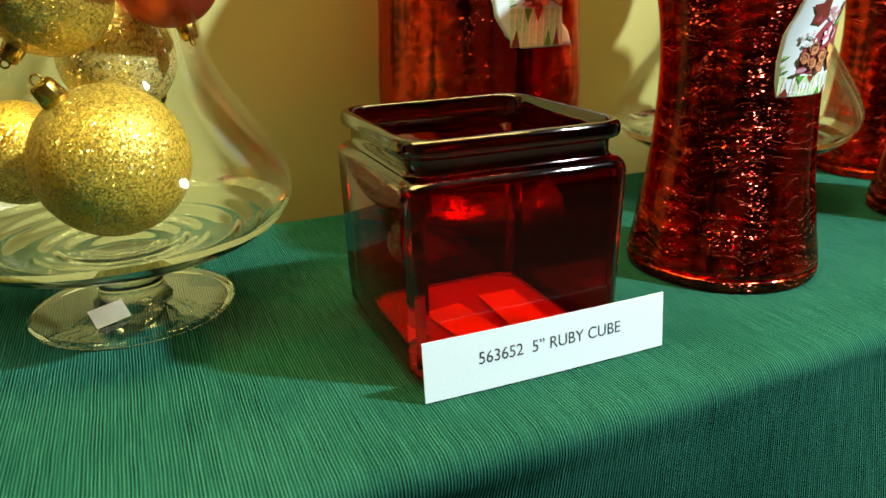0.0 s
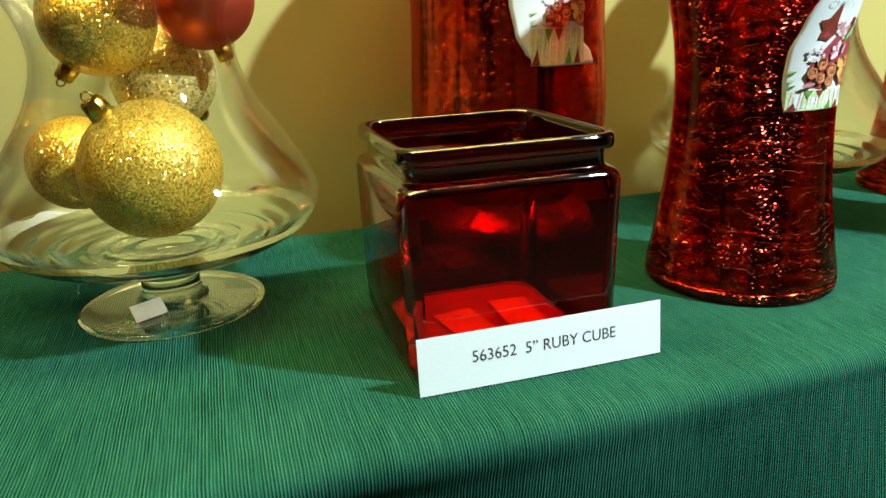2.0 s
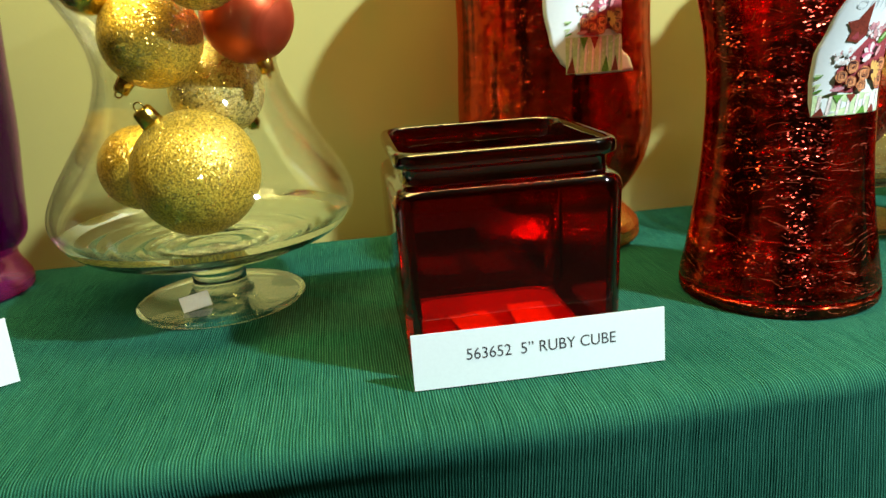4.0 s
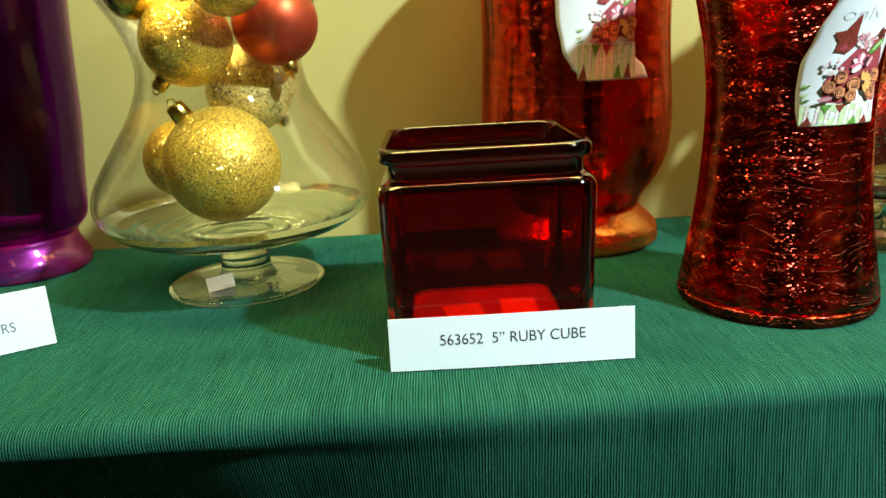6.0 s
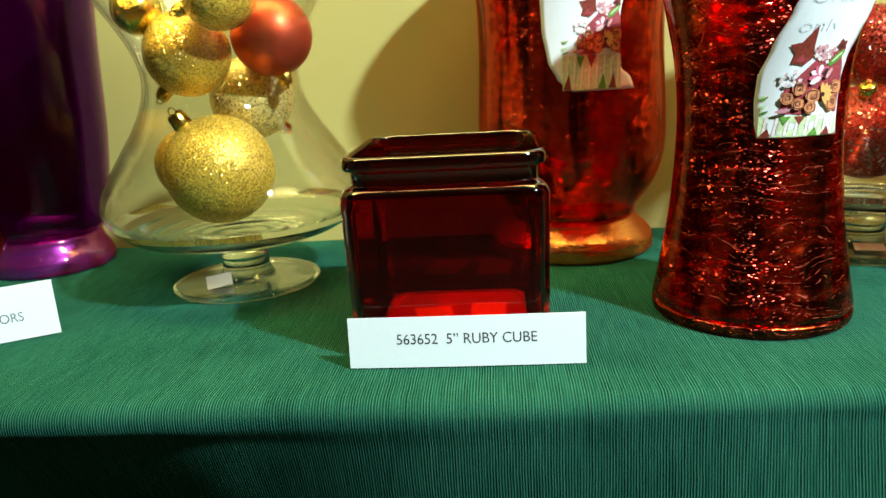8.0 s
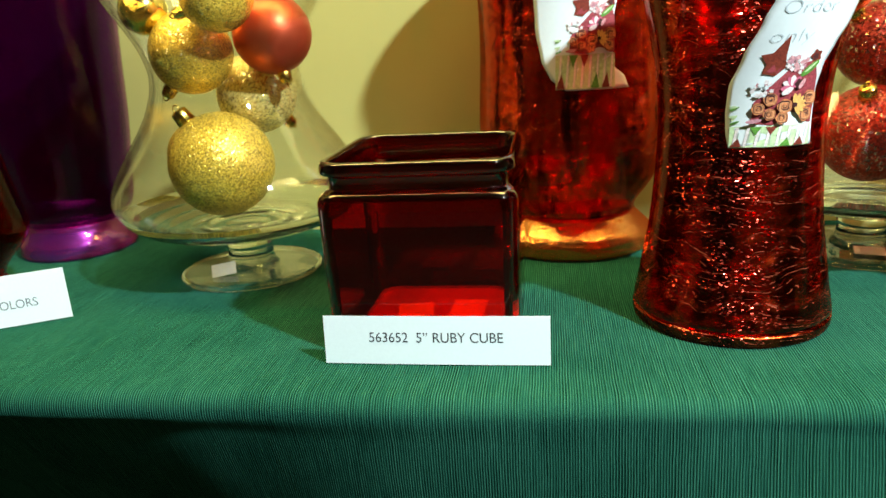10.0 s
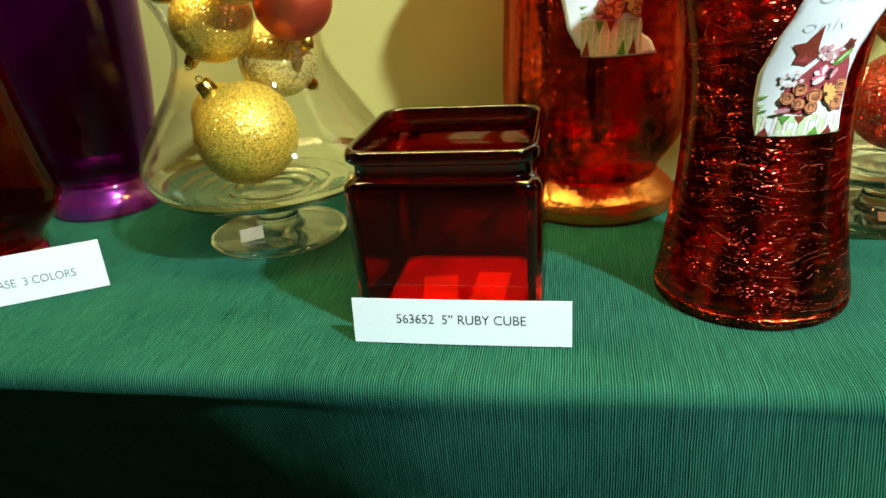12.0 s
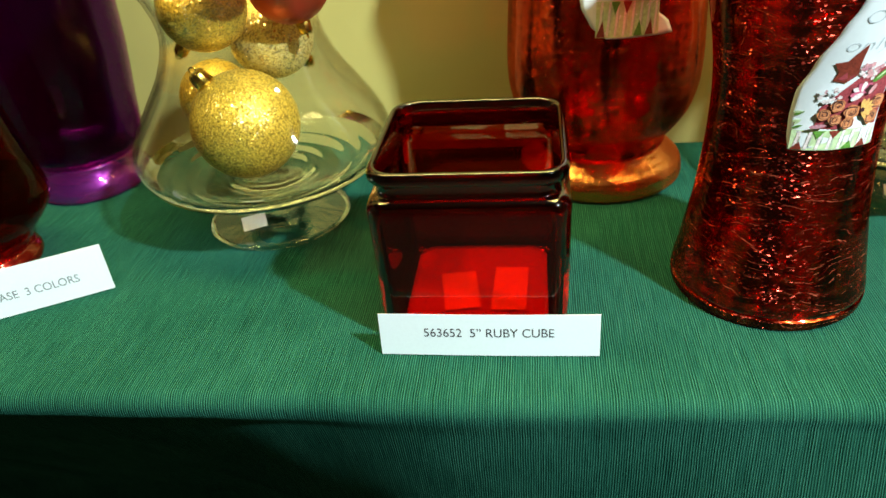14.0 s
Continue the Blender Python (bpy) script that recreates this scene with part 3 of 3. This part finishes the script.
compote(pose(-0.135, 0.201, T), "clear glass footed compote holding gold and red balls")
tag = part("price_sticker", boxed(-0.011, -0.007, 0, 0.011, 0.007, 0.0003), M["paper"], None, smooth=False)
tag.matrix_world = pose(-0.150, 0.1695, T + 0.0105, 38, -6, 20)
tagged(tag, "small white paper sticker on the glass compote foot", "sticker")
ornament((-0.132, 0.160, 0.861), 0.0452, (-0.506, -0.157, 0.85), M["gold"], "large gold glitter ball with a shiny cap")
ornament((-0.150, 0.170, 0.956), 0.0350, (-0.58, -0.12, -0.80), M["gold"], "gold glitter ball lying above the large one")
ornament((-0.086, 0.196, 0.967), 0.0340, (0.25, -0.15, -0.95), M["red_ball"], "satin red ball with a gold cap pointing down")
ornament((-0.120, 0.228, 0.915), 0.0370, (0.5, 0.5, -0.7), M["pale"], "pale translucent ball with gold glitter")
ornament((-0.190, 0.243, 0.856), 0.0345, (-0.2, 0.8, 0.5), M["gold"], "gold glitter ball lying behind the large one")
ornament((-0.107, 0.140, 0.999), 0.0290, (-0.8, -0.3, -0.35), M["gold"], "gold glitter ball near the compote mouth")
ornament((-0.185, 0.165, 0.992), 0.0200, (-0.2, 0.2, 0.9), M["gilt"], "small polished gold ball near the compote mouth")


# ---------------------------------------------------------------- coloured vases
FRONT = [(0.0645, 0.0), (0.0675, 0.0012), (0.0685, 0.005), (0.0678, 0.014), (0.0652, 0.028), (0.062, 0.048), (0.0583, 0.072), (0.0557, 0.100), (0.0542, 0.130), (0.0545, 0.155),
         (0.0570, 0.180), (0.0612, 0.202), (0.0665, 0.228), (0.0705, 0.250), (0.072, 0.268)]
BACK = [(0.072, 0.0), (0.0780, 0.002), (0.0790, 0.007), (0.077, 0.017), (0.0685, 0.026), (0.0615, 0.034), (0.0630, 0.044), (0.073, 0.058), (0.082, 0.074), (0.0875, 0.094), (0.089, 0.118),
        (0.0878, 0.15), (0.086, 0.19), (0.0862, 0.23), (0.0885, 0.255), (0.0925, 0.28), (0.096, 0.302)]


def vase(name, m, profile, material, label, group="", neck=0.03, foot=None, thick=0.004):
    """A turned vase: a thick foot up to the neck and a hollow body above it."""
    v = thing(name, m, label, "vase", group)
    pts = spline(profile, 4)
    low = [p for p in pts if p[1] <= neck]
    part("foot", lathe([(0, 0.0)] + low + [(0, low[-1][1])], 96), foot, v, "thick glass foot")
    high = [p for p in pts if p[1] > neck]
    part("body", lathe(shell(high, thick, high[0][1] + 0.004), 96), material, v)
    return v


front_vase = vase("crackle_vase", pose(0.2815, 0.0930, T), FRONT, M["crackle"], "red crackle glass hourglass vase with a picture label", neck=0.011, foot=M["crackle"])
back_vase = vase("crackle_vase", pose(0.1720, 0.2885, T), BACK, M["crackle_soft"], "red crackle glass footed vase with a picture label", neck=0.036, foot=M["crackle_foot"])


def radius_at(profile, z):
    for (r0, z0), (r1, z1) in zip(profile, profile[1:]):
        if z0 <= z <= z1:
            return r0 + (r1 - r0) * (z - z0) / max(1e-6, z1 - z0)
    return profile[-1][0]


LABEL_INKS = dict(
    sheet=plain("glossy_label_paper", (0.72, 0.80, 0.80), 0.35, 0, 0.02, 300),
    rust=plain("rust_leaf_print", (0.20, 0.035, 0.02), 0.4, 0, 0.4, 700),
    pink=plain("pink_petal_print", (0.62, 0.32, 0.33), 0.4, 0, 0.4, 900),
    white=plain("white_petal_print", (0.75, 0.68, 0.66), 0.4, 0, 0.25, 900),
    orange=plain("orange_petal_print", (0.55, 0.20, 0.08), 0.4, 0, 0.5, 800),
    plum=plain("plum_petal_print", (0.30, 0.05, 0.06), 0.4, 0, 0.5, 800),
    green=plain("green_leaf_print", (0.10, 0.26, 0.04), 0.4, 0, 0.4, 700),
    mint=plain("pale_green_print", (0.50, 0.66, 0.36), 0.4, 0, 0.2, 500),
    faint=plain("faint_pencil", (0.45, 0.52, 0.55), 0.6),
    yellow=plain("yellow_petal_print", (0.72, 0.42, 0.12), 0.4, 0, 0.25, 900),
    apricot=plain("apricot_petal_print", (0.62, 0.27, 0.12), 0.4, 0, 0.35, 900),
    magenta=plain("magenta_petal_print", (0.55, 0.12, 0.20), 0.4, 0, 0.35, 900),
    mauve=plain("mauve_petal_print", (0.50, 0.24, 0.28), 0.4, 0, 0.35, 900),
    haze=plain("grey_print", (0.42, 0.50, 0.40), 0.4, 0, 0.2, 500),
    dark=plain("dark_print", (0.06, 0.02, 0.02), 0.4, 0, 0.3, 700),
)


def picture_label(holder, profile, z0, angle, left, right, scale, writing, rise=0.0):
    """A curved paper label on a vase, with its bouquet picture. x and z in millimetres from the lower left corner."""
    prof = spline(profile, 4)

    def on(x, z, lift):
        zz = z0 + z * 0.001
        r = radius_at(prof, zz)
        a = angle + x * 0.001 / radius_at(prof, z0)
        return ((r + lift) * math.cos(a), (r + lift) * math.sin(a), zz)

    def edge(pts, z):
        for (xa, za), (xb, zb) in zip(pts, pts[1:]):
            if za <= z <= zb:
                t = (z - za) / (zb - za)
                t = t * t * (3 - 2 * t) * 0.5 + t * 0.5
                return xa + (xb - xa) * t
        return pts[-1][0]

    bm = bmesh.new()
    top, nu, nv = left[-1][1], 16, 40
    for lift in (0.0007,):
        g = [[bm.verts.new(on(edge(left, top * j / nv) + (edge(right, top * j / nv) - edge(left, top * j / nv)) * i / nu, top * j / nv, lift)) for i in range(nu + 1)] for j in range(nv + 1)]
        for j in range(nv):
            for i in range(nu):
                bm.faces.new((g[j][i], g[j][i + 1], g[j + 1][i + 1], g[j + 1][i]))
    geom = bmesh.ops.extrude_face_region(bm, geom=bm.faces[:])
    for v in [e for e in geom["geom"] if isinstance(e, bmesh.types.BMVert)]:
        d = Vector((v.co.x, v.co.y, 0)).normalized() * 0.0003
        v.co += d
    lab = part("picture_label", bm, LABEL_INKS["sheet"], holder, "white glossy picture label with a printed bouquet")
    rng = random.Random(7)
    level = [0.0012]

    def blob(name, pts, ink):
        level[0] += 0.000012
        b = bmesh.new()
        pts = [(x * scale, z * scale + (rise if z > 11 else rise * z / 11)) for x, z in pts]
        cx, cz = sum(p[0] for p in pts) / len(pts), sum(p[1] for p in pts) / len(pts)
        rings = [[b.verts.new(on(cx + (x - cx) * f, cz + (z - cz) * f, level[0])) for x, z in pts] for f in (1.0, 0.5)]
        c = b.verts.new(on(cx, cz, level[0]))
        n = len(pts)
        for i in range(n):
            b.faces.new((rings[0][i], rings[0][(i + 1) % n], rings[1][(i + 1) % n], rings[1][i]))
            b.faces.new((rings[1][i], rings[1][(i + 1) % n], c))
        part(name, b, LABEL_INKS[ink], lab)

    def flower(x, z, r, ink, petals=7, deep=0.25):
        n = petals * 4
        blob("flower", [(x + r * (1 - deep * (0.5 + 0.5 * math.cos(petals * a))) * math.cos(a), z + r * (1 - deep * (0.5 + 0.5 * math.cos(petals * a))) * math.sin(a)) for a in [2 * math.pi * i / n for i in range(n)]], ink)

    def strip(name, x0, za, x1, zb, ink, n=10):
        low = [(x0 + (x1 - x0) * i / n, za) for i in range(n + 1)]
        blob(name, low + [(x, zb) for x, _ in low[::-1]], ink)

    def petal(x, z, angle, length, width, ink, name="petal"):
        ca, sa = math.cos(math.radians(angle)), math.sin(math.radians(angle))
        pts = []
        for i in range(12):
            a = 2 * math.pi * i / 12
            u, w = length * (0.5 + 0.5 * math.cos(a)), width * 0.5 * math.sin(a)
            pts.append((x + u * ca - w * sa, z + u * sa + w * ca))
        blob(name, pts, ink)

    def rose(x, z, r):
        flower(x, z, r, "orange", 5, 0.12)
        for f, ink in ((0.84, "dark"), (0.74, "apricot"), (0.54, "dark"), (0.45, "orange"), (0.26, "dark"), (0.17, "apricot")):
            flower(x + rng.uniform(-0.4, 0.4), z + rng.uniform(-0.4, 0.4), r * f, ink, 4, 0.15)

    # lower band with its pale stripes and triangles
    strip("printed_band", 0.4, 0.4, 50.5, 13.2, "mint")
    for i in range(8):
        x = 2 + i * 6.2
        blob("pale_stripe", [(x, 0.8), (x + 1.8, 0.8), (x + 4.0, 12.8), (x + 2.2, 12.8)], "white")
        blob("grey_stripe", [(x + 2.6, 2 + i % 3), (x + 3.2, 1.6 + i % 3), (x + 4.2, 9), (x + 3.6, 9.5)], "haze")
    for x, f, ink in ((12, -1, "green"), (21, -1, "rust"), (29.5, 1, "green"), (38.5, 1, "rust"), (0.6, 1, "rust")):
        z = 12.9 if f < 0 else 0.6
        blob("triangle", [(x, z), (x + 7, z), (x + (3.0 if f < 0 else 5.0), z + 5.2 * f)], ink)
    # grass at the side
    for x, z, a, n in ((0, 14.5, 20, 6), (-0.5, 19, 8, 5), (0, 23, 25, 6), (-0.5, 25, 5, 5), (1, 16.5, 50, 5)):
        petal(x, z, a, n, 1.4, "mint" if n == 5 else "green", "blade")
    # bouquet: shadowed leaves behind, then the blossoms
    blob("foliage", [(12, 15), (24, 13.8), (50, 14), (50.5, 26), (50, 42), (47, 52), (40, 50), (30, 46), (20, 36), (13, 28)], "plum")
    blob("leaf", [(16, 45), (23, 43.5), (28.5, 48), (28.2, 55), (29, 67), (24.5, 61.5), (21, 57), (14.8, 56), (17.8, 50.5)], "rust")
    blob("leaf", [(18, 46), (24, 44.5), (27, 48), (22, 50)], "plum")
    flower(47, 54, 4.2, "rust", 5, 0.4)
    flower(46.5, 53.5, 2.4, "dark", 5, 0.4)
    for _ in range(26):
        a, r = rng.uniform(0, 6.28), 6.4 * math.sqrt(rng.random())
        flower(36 + r * math.cos(a), 50 + r * math.sin(a), rng.uniform(1.2, 2.0), rng.choice(("pink", "pink", "white", "mauve")), 5, 0.4)
    for _ in range(24):
        a, r = rng.uniform(0, 6.28), 6.2 * math.sqrt(rng.random())
        flower(17.5 + r * math.cos(a), 36 + r * math.sin(a), rng.uniform(1.1, 1.9), rng.choice(("white", "white", "sheet", "pink")), 5, 0.4)
    petal(38, 42.5, 38, 14, 4.2, "green", "leaf")
    petal(40, 44.5, 38, 10, 1.2, "mint", "leaf")
    for a, ink in ((150, "white"), (118, "magenta"), (95, "white"), (60, "magenta"), (185, "magenta"), (210, "white")):
        petal(34.5, 36, a, 7.5, 3.6, ink)
    flower(38, 38, 3.4, "dark", 5, 0.3)
    petal(38, 35, 60, 7, 2.6, "pink")
    for x, z, r in ((46, 29, 5.2), (44.5, 19.5, 4.8), (22, 29.5, 4.2), (15.5, 24, 3.9), (22, 20.5, 3.8), (30.5, 25, 4.8), (29.5, 18, 4.0)):
        rose(x, z, r)
    for a in range(-60, 100, 26):
        petal(36.5, 25.5, a, 7.2, 2.6, "yellow")
    flower(36.5, 25.5, 1.8, "dark", 5, 0.3)
    petal(9, 16, 8, 9, 2.6, "mauve")
    if writing:
        for text, x, z, w in writing:
            cu = bpy.data.curves.new("writing", "FONT")
            cu.body, cu.size, cu.shear, cu.offset = text, 11, 0.25, -0.28
            tmp = new("writing_curve", cu)
            me = bpy.data.meshes.new_from_object(tmp.evaluated_get(bpy.context.evaluated_depsgraph_get()))
            bpy.data.objects.remove(tmp)
            me.materials.clear()
            me.materials.append(LABEL_INKS["faint"])
            k = w / max(v.co.x for v in me.vertices)
            for v in me.vertices:
                v.co = on(x + v.co.x * k, z + v.co.y, 0.0013)
            ob = new("handwriting", me)
            ob.parent = lab
    return lab


picture_label(front_vase, FRONT, 0.1318, math.radians(-109.6), [(0, 0), (-2, 10), (-2.6, 22), (-1.5, 37), (5, 54), (14, 75), (19, 88), (23, 102), (25, 118)],
              [(52.5, 0), (52, 17), (51.5, 34), (54.5, 48), (62, 61), (75, 75), (86, 88), (94, 102), (96, 118)], 1.0, (("only", 17, 63, 25), ("Order", 22, 79, 32)))
picture_label(back_vase, BACK, 0.157, math.radians(-100), [(9, 0), (-4, 10), (-12, 25), (-17, 50), (-18, 75), (-14, 100), (-5, 130)],
              [(64, 0), (60, 10), (50, 18), (49, 35), (50, 60), (54, 80), (62, 100), (68, 130)], 1.0, (), 16)
PURPLE = [(0.053, 0.0), (0.059, 0.002), (0.0605, 0.007), (0.059, 0.015), (0.054, 0.024), (0.0515, 0.031), (0.0525, 0.037), (0.0600, 0.045), (0.0640, 0.056), (0.0675, 0.09), (0.073, 0.14), (0.076, 0.20), (0.080, 0.26), (0.085, 0.31)]
vase("purple_vase", pose(-0.373, 0.284, T), PURPLE, M["purple"], "tall purple glass footed vase", neck=0.034, foot=M["purple_foot"])
DARK = [(0.040, 0.0), (0.046, 0.003), (0.047, 0.010), (0.043, 0.018), (0.048, 0.030), (0.062, 0.045), (0.070, 0.058), (0.069, 0.075), (0.063, 0.11), (0.056, 0.16), (0.050, 0.21), (0.05, 0.25), (0.056, 0.28)]
vase("dark_red_vase", pose(-0.385, 0.115, T), DARK, M["dark_red"], "dark red glass vase beside the purple vase", neck=0.018, foot=M["dark_foot"])
compote(pose(0.43, 0.245, T), "clear glass footed compote holding red and gold balls")
tag = part("price_sticker", boxed(-0.012, -0.008, 0, 0.012, 0.008, 0.0003), M["paper"], None, smooth=False)
tag.matrix_world = pose(0.425, 0.212, T + 0.0082, 8, 0, -16)
tagged(tag, "small white paper sticker on the far compote foot", "sticker")
G2 = "ornaments in the far compote"
ornament((0.415, 0.215, 0.86), 0.04, (-0.3, -0.5, 0.8), M["red_glitter"], "dark red glitter ball with a gold cap", G2)
ornament((0.47, 0.265, 0.857), 0.036, (0.3, 0.2, 0.9), M["gold"], "gold glitter ball in clear glass", G2)
ornament((0.43, 0.25, 0.93), 0.036, (-0.6, -0.3, 0.6), M["red_glitter"], "dark red glitter ball with a gold cap", G2)
ornament((0.385, 0.225, 0.985), 0.03, (-0.6, -0.3, 0.6), M["gilt"], "small polished gold ball", G2)
ornament((0.468, 0.235, 0.995), 0.034, (0.5, -0.5, 0.6), M["gold"], "gold glitter ball near the compote mouth", G2)
# two balls added above the view so that their shadow darkens the wall
ornament((0.425, 0.285, 1.02), 0.036, (-0.2, 0.5, 0.8), M["red_glitter"], "unseen dark red glitter ball added above the compote mouth to shade the wall", G2)
ornament((0.425, 0.225, 1.045), 0.034, (-0.5, -0.2, 0.8), M["gold"], "unseen gold glitter ball added above the compote mouth to shade the wall", G2)
vase("crackle_vase", pose(0.645, 0.24, T), FRONT, M["crackle"], "red crackle glass hourglass vase", "red vases along the wall", neck=0.011, foot=M["crackle"])
vase("crackle_vase", pose(0.555, 0.095, T), FRONT, M["crackle"], "red crackle glass hourglass vase", "red vases along the wall", neck=0.011, foot=M["crackle"])
